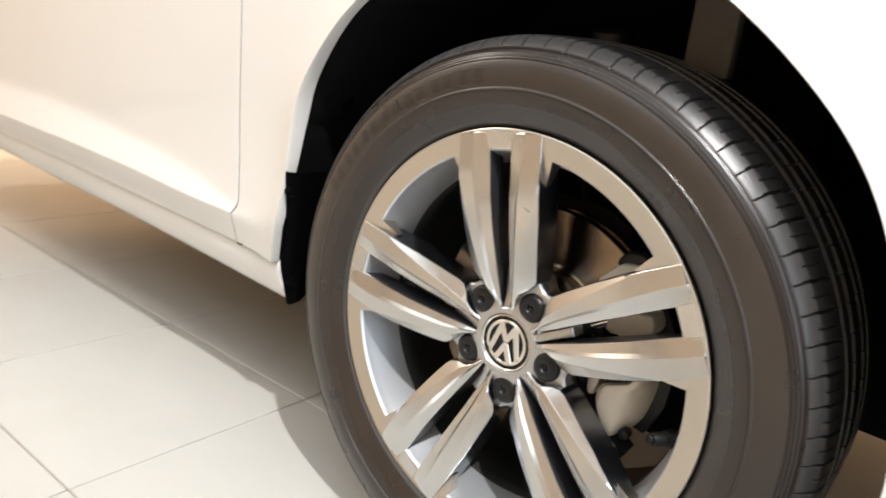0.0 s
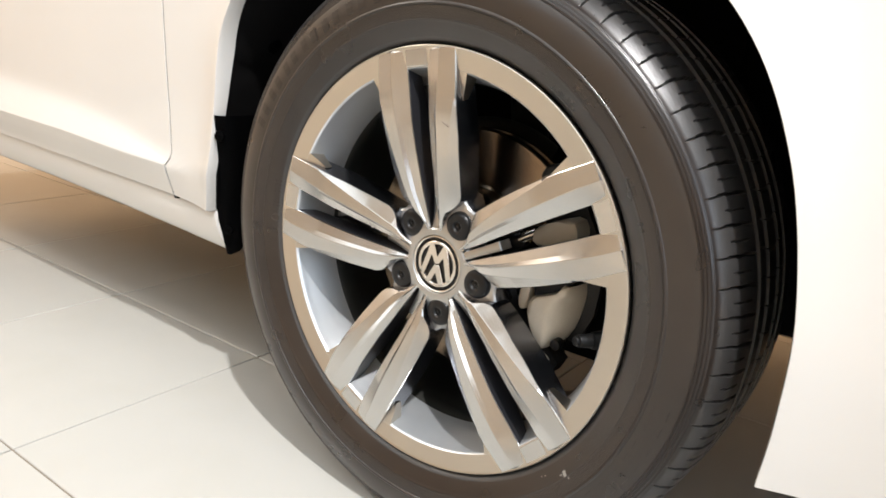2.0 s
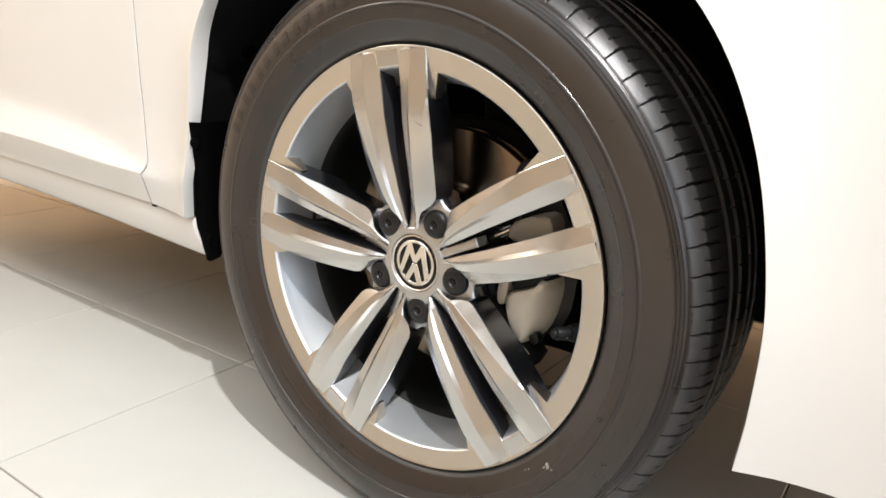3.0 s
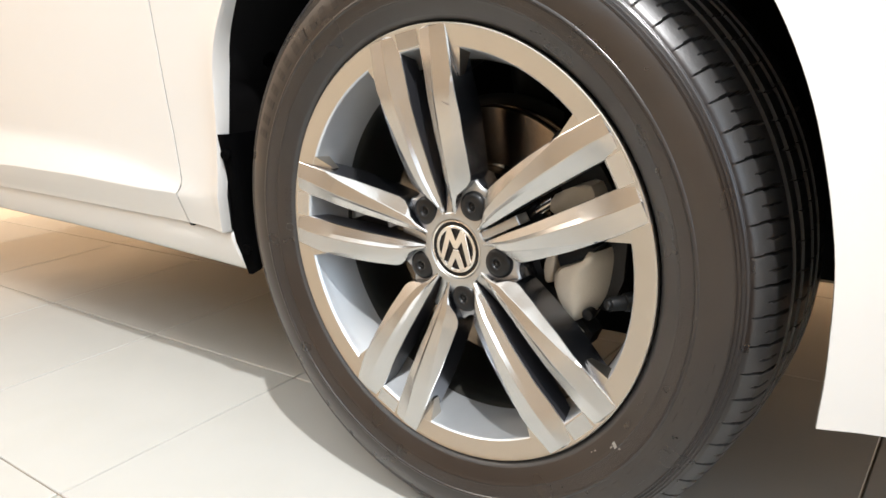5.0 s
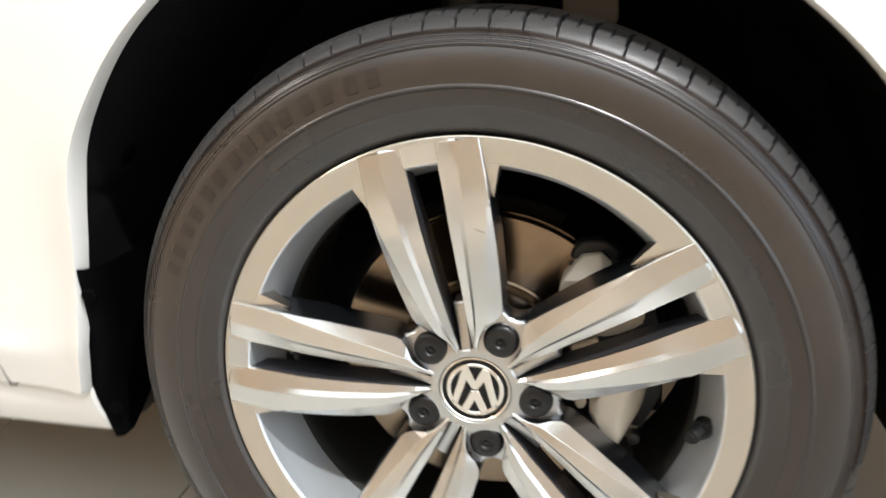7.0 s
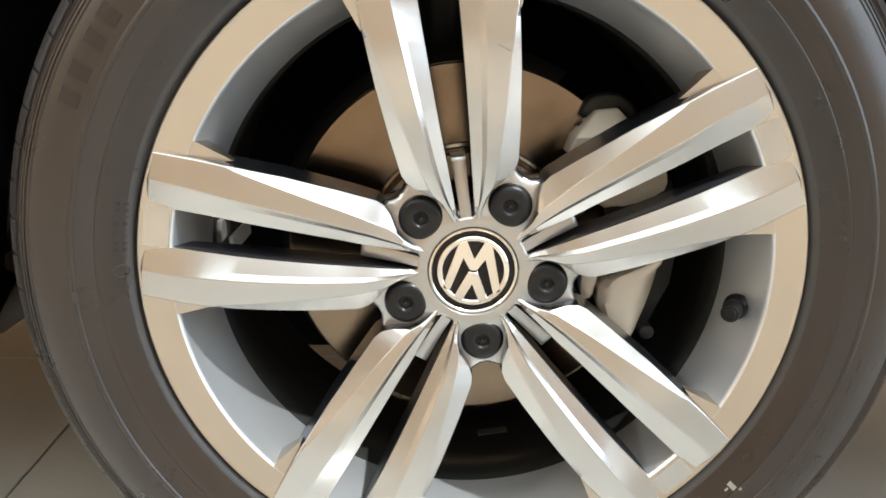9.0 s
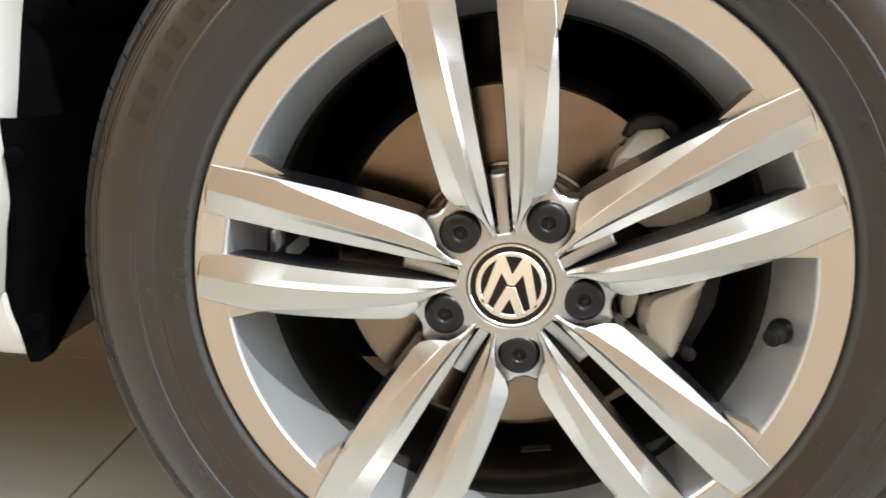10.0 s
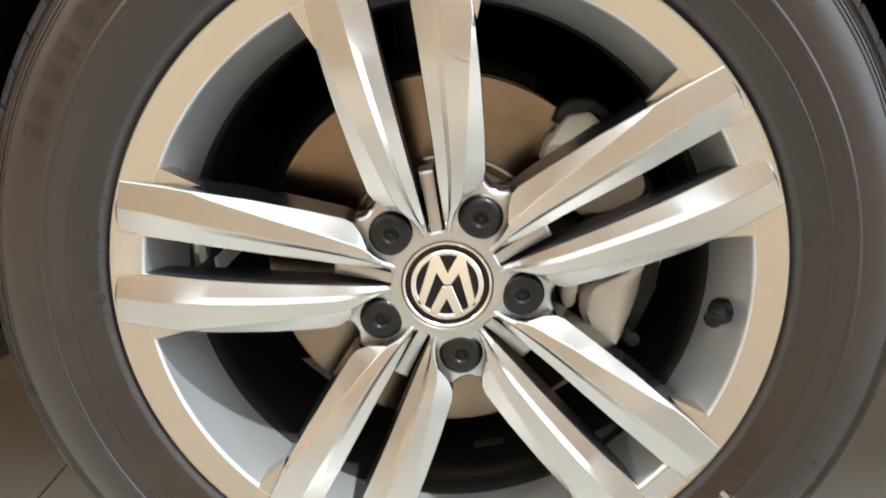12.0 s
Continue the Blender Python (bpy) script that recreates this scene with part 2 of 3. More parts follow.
LIP = [(-2.3, 0.283), (-1.50, 0.2675), (-1.17, 0.2595), (-0.93, 0.2565), (-0.73, 0.251), (-0.57, 0.245), (-0.42, 0.2385)]     # foot of the sill


def side_y(x, z):
    """The depth of the car's flank at a place along and up."""
    y = lerp(PROFILE, z)
    if x > -0.3:
        k = min(1.0, (x + 0.3) / 0.6)
        y = y * (1 - k) + k * (-0.016 + max(0.0, z - 0.75) ** 2 * 1.6)
    if x > 0.42:
        y += 0.30 * (x - 0.42) ** 2
    low, up = lerp(RIDGE, x), lerp(BROW, x)
    if up - low > 0.001:
        y -= 0.36 * (up - low) * lerp([(low - 0.050, 0), (low, 1.0), (up, 0.0)], z)
    return y


def seam(z):
    """The joint between door and wing."""
    return lerp([(0.30, -0.4970), (0.345, -0.4966), (0.357, -0.4945), (0.366, -0.4880), (0.377, -0.4840), (0.43, -0.4866), (0.50, -0.4890), (0.98, -0.4885)], z)


def lip_depth(x, z):
    """How far the arch's edge turns inwards; deepest behind the wheel."""
    return lerp([(0.38, 0.010), (0.45, 0.014), (0.53, 0.021), (0.60, 0.015), (0.66, 0.010)], z) if x < 0 else 0.010


def outer_place(k):
    """The far edge of the wing panel, matched to the arch."""
    run = [(0.0, (0.98, 0.232)), (0.30, (0.98, 0.98)), (0.66, (-0.4855, 0.98)), (0.86, (-0.4855, 0.45)), (0.90, (-0.4855, 0.385)), (0.93, (-0.4855, 0.355)), (1.0, (-0.4855, 0.311))]
    x, z = lerp([(a, p[0]) for a, p in run], k), lerp([(a, p[1]) for a, p in run], k)
    return (seam(z) if k > 0.66 else x), z


bm = bmesh.new()
rows = []
for i, (ax, az) in enumerate(ARCH):
    k = i / (len(ARCH) - 1)
    ox, oz = outer_place(k)
    flare = 0.011 if ax < 0 else 0.019
    row = []
    before, after = ARCH[max(i - 1, 0)], ARCH[min(i + 1, len(ARCH) - 1)]
    nx, nz = before[1] - after[1], after[0] - before[0]
    nl = math.hypot(nx, nz)
    nx, nz = -nx / nl, -nz / nl                       # towards the wheel
    if nx * (0 - ax) + nz * (HUB - az) < 0:
        nx, nz = -nx, -nz
    edge = side_y(ax, az) - flare
    lip = lip_depth(ax, az)
    row.append((ax - nx * 0.010, edge + lip + 0.008, az - nz * 0.010))
    row.append((ax + nx * 0.0015, edge + lip + 0.005, az + nz * 0.0015))
    row.append((ax + nx * 0.0015, edge + 0.005, az + nz * 0.0015))
    row.append((ax + nx * 0.0005, edge + 0.0015, az + nz * 0.0005))
    for j in range(19):
        s = (j / 18) ** 1.7
        x, z = ax + (ox - ax) * s, az + (oz - az) * s
        d = math.hypot(x - ax, z - az)
        row.append((x, side_y(x, z) - flare * math.exp(-(d / 0.035) ** 1.3), z))
    ix, iy, iz = row[-1]
    row.append((ix - (0.0004 if k > 0.66 else 0), iy + 0.0012, iz))
    row.append((ix - (0.0004 if k > 0.66 else 0), iy + 0.022, iz))
    rows.append(row)
grid_mesh(bm, rows)
part("front_wing", bm, PAINT, car, "glossy white front wing and bumper side round the wheel arch", 50)

bm = bmesh.new()
rows = []
for x in list(np.linspace(-2.25, -1.1, 10)) + list(np.linspace(-1.0, -0.4895, 26)):
    gap, low, up = lerp(GAP, x), lerp(RIDGE, x), lerp(BROW, x)
    row = [(x, side_y(x, gap) + 0.03, gap + 0.004), (x, side_y(x, gap) + 0.0025, gap)]
    levels = [gap + 0.0008, gap + 0.006, gap + 0.012] + list(np.linspace(gap + 0.02, low - 0.004, 4)) + [low - 0.0012, low, low + 0.0012]
    levels += list(np.linspace(low + 0.003, up - 0.006, 5)) + [up + 0.006] + list(np.linspace(up + 0.020, 0.98, 18))
    for z in levels:
        px = x + (seam(z) - 0.0037 + 0.4895) * max(0.0, (x + 0.75) / 0.2605)
        row.append((px, side_y(px, z), z))
    rows.append(row)
last = rows[-1]
rows.append([(x + 0.0004, y + 0.0012, z) for x, y, z in last])
rows.append([(x + 0.0004, y + 0.022, z) for x, y, z in last])
grid_mesh(bm, rows)
part("front_door", bm, PAINT, car, "white door with a sculpted crease fading above the sill", 50)

bm = bmesh.new()
rows = []
SILL = [(0.30, 0.03), (0.302, 0.014), (0.3005, 0.0105), (0.297, 0.0090), (0.288, 0.0095), (0.276, 0.0125), (0.262, 0.018), (0.250, 0.025), (0.243, 0.031), (0.2395, 0.037), (0.2385, 0.046), (0.2385, 0.22)]
for x in list(np.linspace(-2.3, -0.42, 30)) + [-0.4125, -0.4085, -0.4065]:
    tuck = 0.004 if x > -0.408 else 0.0
    high, foot = lerp(GAP, x) - 0.3035, lerp(LIP, x) - 0.2385
    rows.append([(x + 0.010 * max(0, 0.30 - z) / 0.06 * (1 if x > -0.43 else 0) * 0.3, y + tuck, z + foot + (high - foot) * min(1.0, (z - 0.2385) / 0.062)) for z, y in SILL])
grid_mesh(bm, rows)
part("sill", bm, PAINT, car, "white side sill under the door", 50)

# dark gap behind the panel joints
bm = bmesh.new()
box(bm, (1.9, 0.02, 0.09), Matrix.Translation((-1.37, 0.048, 0.32)))
grid_mesh(bm, [[(seam(z) - 0.0055, side_y(seam(z), z) + 0.0013, z), (seam(z) + 0.0025, side_y(seam(z), z) + 0.0013, z), (seam(z) + 0.0025, 0.09, z)] for z in np.linspace(0.306, 0.975, 60)])
part("joint_backing", bm, LINER, car, "", 0)

# arch liner
bm = bmesh.new()
rows = []
for i, (ax, az) in enumerate(ARCH):
    edge = side_y(ax, az) - (0.011 if ax < 0 else 0.019)
    if az < 0.335 and ax > 0:
        rows.append([(ax + 0.004, edge + 0.012, az), (ax, edge + 0.0165, az)] + [(0.398, y, az) for y in (0.05, 0.12, 0.20, 0.30)] + [(0.342, 0.36, az), (0.02, 0.37, az)])
        continue
    a = math.atan2(az - 0.335, ax)
    r = 0.398 + 0.020 * max(0, math.sin(a)) + (0.006 if i % 15 == 7 else 0)
    cx, cz = r * math.cos(a), 0.335 + r * math.sin(a)
    lip = lip_depth(ax, az)
    rows.append([(ax * 1.012, edge + lip + 0.002, 0.335 + (az - 0.335) * 1.012), (ax, edge + lip + 0.0065, az), (cx, 0.05, cz), (cx, 0.12, cz), (cx, 0.20, cz), (cx, 0.30, cz), (0.86 * cx, 0.36, 0.335 + 0.86 * (cz - 0.335)), (0.05 * cx, 0.37, 0.40)])
rows = [[(0.385, 0.030, 0.226), (0.385, 0.034, 0.226), (0.398, 0.05, 0.222), (0.398, 0.12, 0.218), (0.398, 0.20, 0.218), (0.398, 0.30, 0.225), (0.342, 0.36, 0.235), (0.02, 0.37, 0.238)]] + rows
grid_mesh(bm, rows)
liner = part("wheel_arch_liner", bm, LINER, car, "black moulded plastic wheel arch liner", 40)
for a, y in ((62, 0.06), (72, 0.16), (150, 0.07), (28, 0.09)):
    bm = bmesh.new()
    m = Matrix.Translation((0.41 * math.cos(radians(a)), y, 0.335 + 0.408 * math.sin(radians(a)))) @ pose(0, 0, 0, 0, -90 - a, 0)
    cyl(bm, 0.011, 0.008, m, 14, 0.002)
    part("liner_clip", bm, FLAP, liner)

bm = bmesh.new()
box(bm, (0.052, 0.02, 0.13), Matrix.Translation((0.099, 0.165, 0.70)), 0.006)
part("inner_panel", bm, material("grey_inner_panel", (0.17, 0.148, 0.125), 0.6, 0, 0.1, 30), liner, "dull grey inner arch panel")

# added black sheet standing in for the dark shade behind the wheel
bm = bmesh.new()
box(bm, (0.57, 0.012, 0.53), Matrix.Translation((-0.095, 0.348, 0.385)), 0.004, 1)
part("splash_panel", bm, LINER, liner)

# guard at the rear of the arch
bm = bmesh.new()
rows = []
EDGE = [(0.232, -0.403), (0.25, -0.4045), (0.303, -0.4075), (0.375, -0.3845), (0.447, -0.3705)]
DEPTH = [(0.232, 0.030), (0.28, 0.020), (0.36, 0.004), (0.42, -0.010), (0.447, -0.015)]
for z in np.linspace(0.447, 0.238, 20):
    xe, ye = lerp(EDGE, z), lerp(DEPTH, z)
    step = 0.004 if z > 0.44 else 0
    low = max(0.0, (0.30 - z) / 0.066)
    rows.append([(xe - 0.004 + step, ye + 0.012, z), (xe - 0.004 + step, ye + 0.001, z), (xe + 0.001, ye - 0.003, z), (xe + 0.008, ye - 0.001, z), (xe + 0.016, ye + 0.008, z + 0.006 * low),
                 (xe + 0.019, ye + 0.022, z + 0.020 * low), (xe + 0.019, ye + 0.045, z + 0.036 * low), (xe + 0.020, ye + 0.075, z + 0.056 * low)])
grid_mesh(bm, rows)
guard = part("mud_guard", bm, FLAP, car, "black plastic guard strip at the rear of the arch", 50)
for z, dx in ((0.419, 0.010), (0.279, 0.0185)):
    bm = bmesh.new()
    cyl(bm, 0.0075, 0.006, Matrix.Translation((lerp(EDGE, z) + dx, lerp(DEPTH, z) - 0.002, z)) @ pose(0, 0, 0, 90, 0, 20), 16, 0.002)
    cyl(bm, 0.0035, 0.003, Matrix.Translation((lerp(EDGE, z) + dx, lerp(DEPTH, z) - 0.005, z)) @ pose(0, 0, 0, 90, 0, 20), 6)
    part("guard_screw", bm, FLAP, guard)

# bulk of the car that closes it above, below and behind
bm = bmesh.new()
for bx0, bx1, by0 in ((-2.27, -0.40, 0.22), (-0.40, 0.41, 0.40), (0.41, 0.83, 0.22)):
    box(bm, (bx1 - bx0, 1.64 - by0, 0.03), Matrix.Translation(((bx0 + bx1) / 2, (1.64 + by0) / 2, 0.235)))
box(bm, (0.9, 0.10, 0.05), Matrix.Translation((-1.1, 0.30, 0.215)), 0.01)
part("underbody", bm, UNDER, car, "unseen underbody, coloured warm brown to bounce light onto the floor")
bm = bmesh.new()
rows = []
for x in np.linspace(-2.25, 0.98, 18):
    y = side_y(x, 0.98)
    rows.append([(x, y, 0.98), (x, y + 0.03, 0.997), (x, y + 0.12, 1.012), (x, 0.83, 1.03), (x, 1.6 - y, 1.012), (x, 1.69 - y, 0.98), (x, 1.72, 0.8), (x, 1.72, 0.5), (x, 1.66, 0.24)])
grid_mesh(bm, rows)
part("body_shell", bm, PAINT, car, "white upper body and far flank")
for size, place in (((0.02, 1.6, 0.74), (0.97, 0.88, 0.61)), ((0.02, 1.66, 0.74), (-2.24, 0.86, 0.61))):
    bm = bmesh.new()
    box(bm, size, Matrix.Translation(place))
    part("body_end", bm, PAINT, car)

# ---------------------------------------------------------------- wheel
LUGS = [-9.55 + 72 * k for k in range(5)]
bm = bmesh.new()
lathe(bm, [(0.2260, 0.006), (0.2335, -0.004), (0.2350, -0.0095), (0.2354, -0.0124), (0.2349, -0.0141), (0.2340, -0.0147), (0.2328, -0.0143),
           (0.2318, -0.0139), (0.2142, -0.0126), (0.2130, -0.0122)], 160, (0, 0, HUB))
wheel = part("wheel", bm, FLANGE, car, "silver alloy wheel with five twin spokes", 35)
bm = bmesh.new()
lathe(bm, [(0.2130, -0.0122), (0.2118, -0.0112), (0.2109, -0.0088), (0.2104, -0.0065), (0.2085, 0.0), (0.2045, 0.013), (0.2008, 0.026), (0.1978, 0.040)], 160, (0, 0, HUB))
part("front_barrel", bm, BARREL, wheel, "", 35)
# inner barrel, its deep shade put into a near-black colour
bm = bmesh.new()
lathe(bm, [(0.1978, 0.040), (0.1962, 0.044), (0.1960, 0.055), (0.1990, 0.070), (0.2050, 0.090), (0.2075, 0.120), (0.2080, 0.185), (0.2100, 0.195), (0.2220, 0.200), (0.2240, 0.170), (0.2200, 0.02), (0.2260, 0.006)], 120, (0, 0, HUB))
part("inner_barrel", bm, material("shaded_barrel", (0.034, 0.034, 0.030), 0.42, 0, 0.1, 30, shine=0.4), wheel, "inner barrel of the rim, coloured dark for its shade", 35)

MM = 0.001
SLOT_V = [(36, 5.5), (45, 6.5), (80, 7.8), (100, 9.2), (140, 11), (180, 12.5), (215, 13.4), (231, 15)]
RIDGE_V = [(36, 7.5), (48, 10.5), (57, 13.8), (80, 18.8), (110, 22.5), (140, 25.8), (180, 29.5), (205, 31.6), (231, 32)]
T_V = [(36, 9.0), (45, 11.5), (52, 14.6), (57, 17.8), (62, 22.2), (90, 30.2), (132, 39.5), (172, 48.2), (179, 50.4), (192, 51.2), (231, 51)]
F_V = [(36, 9.5), (45, 12), (52, 15.1), (57, 18.4), (62, 24.0), (66, 32), (70, 37.5), (78, 41), (103, 44.5), (140, 48.4), (176, 50.6), (192, 51.6), (231, 51.4)]
RIDGE_Y = [(36, 4.0), (45, 1.0), (60, -4.0), (80, -9.5), (120, -16.5), (160, -20.5), (190, -20.0), (215, -17.8), (231, -15.8)]
F_DROP = [(36, 0.8), (57, 0.9), (62, 2.0), (66, 5.0), (70, 6.6), (78, 7.0), (103, 6.2), (140, 4.8), (170, 2.2), (179, 1.2), (231, 1.0)]
T_DROP = [(36, 0.6), (60, 0.9), (100, 1.5), (179, 2.4), (215, 2.2), (231, 1.2)]
S_DROP = [(36, 2), (60, 5.6), (100, 8.2), (190, 8.4), (215, 5.4), (231, 2.4)]

COVE = [(36, 0.40), (60, 0.52), (110, 0.46), (160, 0.38), (205, 0.32)]


def spoke_mesh():
    """A twin spoke along +x, facing -y: two ridged bars with an open slot between."""
    bm = bmesh.new()
    for side in (1, -1):
        rows = []
        for u in (36, 42, 48, 54, 60, 66, 72, 78, 86, 95, 105, 116, 128, 140, 152, 164, 172, 179, 186, 196, 206, 216, 224, 229, 232, 233.2):
            q = min(u, 231)
            y = lerp(RIDGE_Y, q)
            back = lerp([(36, 20), (80, 30), (150, 24), (200, 14), (231, 4)], q)
            down = 1.6 if u > 231.5 else 0.0
            down += 2.0 if u > 233 else 0.0
            sv, rv, sd = lerp(SLOT_V, q), lerp(RIDGE_V, q), lerp(S_DROP, q)
            sec = [(sv + 1.5, back), (sv, y + sd + 1.2), (sv + 0.5, y + sd),
                   (rv - 0.30 * (rv - sv), y + lerp(COVE, q) * sd), (rv - 0.5, y + 0.3), (rv + 0.6, y + 0.2), (lerp(T_V, q) - 0.4, y + lerp(T_DROP, q)),
                   (lerp(T_V, q) + 0.2, y + lerp(T_DROP, q) + 0.4), (lerp(F_V, q), y + lerp(T_DROP, q) + lerp(F_DROP, q)), (lerp(F_V, q) + 0.4, y + lerp(T_DROP, q) + lerp(F_DROP, q) + 1.0),
                   (lerp(F_V, q) + 0.8, max(back, y + lerp(T_DROP, q) + lerp(F_DROP, q) + 2))]
            row = []
            for v, w in sec:
                uu = min(u, math.sqrt(233.6 ** 2 - v * v)) if u > 216 else u
                row.append((uu * MM, (w + (down if w < 3 else 0)) * MM, side * v * MM))
            rows.append(row)
        v = grid_mesh(bm, rows, closed_v=True)
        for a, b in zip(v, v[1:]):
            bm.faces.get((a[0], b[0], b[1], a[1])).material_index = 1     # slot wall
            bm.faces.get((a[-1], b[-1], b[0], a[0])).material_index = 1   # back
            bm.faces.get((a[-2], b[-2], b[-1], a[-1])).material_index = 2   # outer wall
    # end wall of the slot
    rows = []
    for u, w in ((231, -13.9), (214.5, -12.9), (212.8, -12.0), (211.6, -8), (208.5, 8), (205, 26)):
        rows.append([(u * MM, w * MM, s * 14.5 * MM) for s in (-1, 0, 1)])
    grid_mesh(bm, rows)
    return bm


first = part("spoke", spoke_mesh(), SILVER, wheel, "", 6)
first.data.materials.append(SLOTSHADE)
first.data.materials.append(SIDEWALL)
for k, a in enumerate(LUGS):
    turn = AXLE @ pose(0, 0, 0, 0, -(a + 36), 0)
    if k == 0:
        first.matrix_local = turn
    else:
        ob = new("spoke", first.data)
        ob.parent = wheel
        ob.matrix_local = turn

# rounded webs between the bars near the hub
bm = bmesh.new()
rows = []
for u, w in ((34, 4.8), (38, 5.2), (44, 6.8), (52, 9.0), (60, 10.8), (70, 12.6), (80, 14.2), (82.5, 14.8), (83.5, 16.2), (83.8, 34)):
    wide = lerp([(34, 3.6), (60, 4.4), (84, 5.2)], u)
    rows.append([(u * MM, 28 * MM, -wide * MM)] + [(u * MM, (w - 0.5 * (1 - s * s)) * MM, s * wide * MM) for s in (-1, -0.85, -0.4, 0, 0.4, 0.85, 1)] + [(u * MM, 28 * MM, wide * MM)])
grid_mesh(bm, rows)
web = part("spoke_web", bm, SATIN, wheel, "", 50)
for k, ang in enumerate(LUGS):
    ob = web if k == 0 else new("spoke_web", web.data)
    ob.parent = wheel
    ob.matrix_local = AXLE @ pose(0, 0, 0, 0, -(ang + 36), 0)

# gussets that tie each bar to the rim face
for side in (1, -1):
    bm = bmesh.new()
    top = [(204.6, 63.4, -12.2), (217, 49, -12.7), (199, 48.5, -11.4), (176.5, 52.6, -6.0)]
    foot = [(204, 64.5, 7), (210, 50, 7), (195, 49, 7), (178, 52.5, 3)]
    a = [bm.verts.new((u * MM, w * MM, side * v * MM)) for u, v, w in top]
    c = [bm.verts.new((u * MM, w * MM, side * v * MM)) for u, v, w in foot]
    bm.faces.new(a)
    for i in range(4):
        bm.faces.new((a[i], a[(i + 1) % 4], c[(i + 1) % 4], c[i]))
    shape = part("spoke_gusset", bm, FLANGE, wheel, "", 6)
    for k, ang in enumerate(LUGS):
        ob = shape if k == 0 else new("spoke_gusset", shape.data)
        ob.parent = wheel
        ob.matrix_local = AXLE @ pose(0, 0, 0, 0, -(ang + 36), 0)

# hub with pockets for the bolts
bm = bmesh.new()
rows = []
for i in range(180):
    a = 2 * i
    near = min(abs((a - g + 180) % 360 - 180) for g in LUGS)
    reach = 0.0765 + 0.011 * min(1.0, near / 11.0) ** 2 - 0.043 * min(1.0, max(0.0, near - 12.0) / 16.0)
    row = []
    for k, (r, y) in enumerate(((0.0330, 0.020), (0.0330, 0.0050), (0.0338, 0.0040), (0.0395, 0.0034), (0.0440, 0.0044), (0.0500, 0.0068), (0.0560, 0.0085), (0.0620, 0.0094), (0.0680, 0.0100))):
        r = min(r, reach - 0.0042 + 0.0001 * k)
        row.append((r * math.cos(radians(a)), y, r * math.sin(radians(a))))
    for r, y in ((reach - 0.003, 0.0106), (reach, 0.0132), (reach + 0.001, 0.030), (reach - 0.006, 0.050)):
        row.append((r * math.cos(radians(a)), y, r * math.sin(radians(a))))
    rows.append(row)
grid_mesh(bm, rows, closed_u=True)
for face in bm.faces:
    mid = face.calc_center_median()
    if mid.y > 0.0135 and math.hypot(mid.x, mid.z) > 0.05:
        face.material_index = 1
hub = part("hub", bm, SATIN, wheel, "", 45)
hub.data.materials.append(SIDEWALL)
hub.matrix_local = AXLE

bm = bmesh.new()
lathe(bm, [(0.0004, 0.0006), (0.0018, 0.0009), (0.0025, 0.0022), (0.0040, 0.0024), (0.0052, 0.0002), (0.0062, -0.0005), (0.0085, -0.0006), (0.0128, 0.0002), (0.0153, 0.0020), (0.0162, 0.0050), (0.0164, 0.026)], 32)
cover = part("bolt_cover", bm, BLACKCAP, wheel, "black plastic bolt cover", 40)
bm = bmesh.new()
lathe(bm, [(0.0165, 0.020), (0.0166, 0.0088), (0.0169, 0.0081), (0.0176, 0.0080), (0.0184, 0.0086), (0.0192, 0.0105)], 32)
seat = part("bolt_pocket", bm, SATIN, wheel, "", 40)
for k, a in enumerate(LUGS):
    place = AXLE @ Matrix.Translation((0.0548 * math.cos(radians(a)), 0.0025, 0.0548 * math.sin(radians(a))))
    for base, name in ((cover, "bolt_cover"), (seat, "bolt_pocket")):
        ob = base if k == 0 else new(name, base.data)
        ob.parent = wheel
        ob.matrix_local = place

# centre cap
bm = bmesh.new()
lathe(bm, [(0.0, 0.0072), (0.0240, 0.0072), (0.0300, 0.0070), (0.0310, 0.0078), (0.0315, 0.012)], 64)
cap = part("centre_cap", bm, GLOSSBLACK, wheel, "black round centre cap with silver bars", 30)
cap.matrix_local = AXLE
bm = bmesh.new()
lathe(bm, [(0.0302, 0.0075), (0.0304, 0.0052), (0.0312, 0.0044), (0.0322, 0.0046), (0.0328, 0.0060), (0.0329, 0.012)], 64)
ring = part("cap_rim", bm, CHROME, wheel, "", 30)
ring.matrix_local = AXLE
bm = bmesh.new()
lathe(bm, [(0.0222, 0.0075), (0.0226, 0.0054), (0.0236, 0.0047), (0.0252, 0.0047), (0.0262, 0.0054), (0.0266, 0.0075)], 64)
ring = part("emblem_ring", bm, CHROME, wheel, "", 30)
ring.matrix_local = AXLE
TWIST = 176.0


def emblem_piece(half):
    """A flat raised shape from one half of its outline, (x, z) in tenths of a millimetre."""
    pts = [(x, z) for x, z in half] + [(-x, z) for x, z in reversed(half) if x > 0]
    bm = bmesh.new()
    a = [bm.verts.new((x * 1e-4, 0.0047, z * 1e-4)) for x, z in pts]
    b = [bm.verts.new((x * 1e-4, 0.0076, z * 1e-4)) for x, z in pts]
    bm.faces.new(a)
    for i in range(len(pts)):
        bm.faces.new((a[i], b[i], b[(i + 1) % len(pts)], a[(i + 1) % len(pts)]))
    front = [e for e in bm.edges if all(abs(v.co.y - 0.0047) < 1e-6 for v in e.verts)]
    bmesh.ops.bevel(bm, geom=front, offset=0.0006, segments=1, affect="EDGES")
    ob = part("emblem_bar", bm, CHROME, wheel, "", 20)
    ob.matrix_local = AXLE @ pose(0, 0, 0, 0, -TWIST, 0)


emblem_piece([(0, 84), (60, 238), (128, 214), (34, 8), (0, 8)])
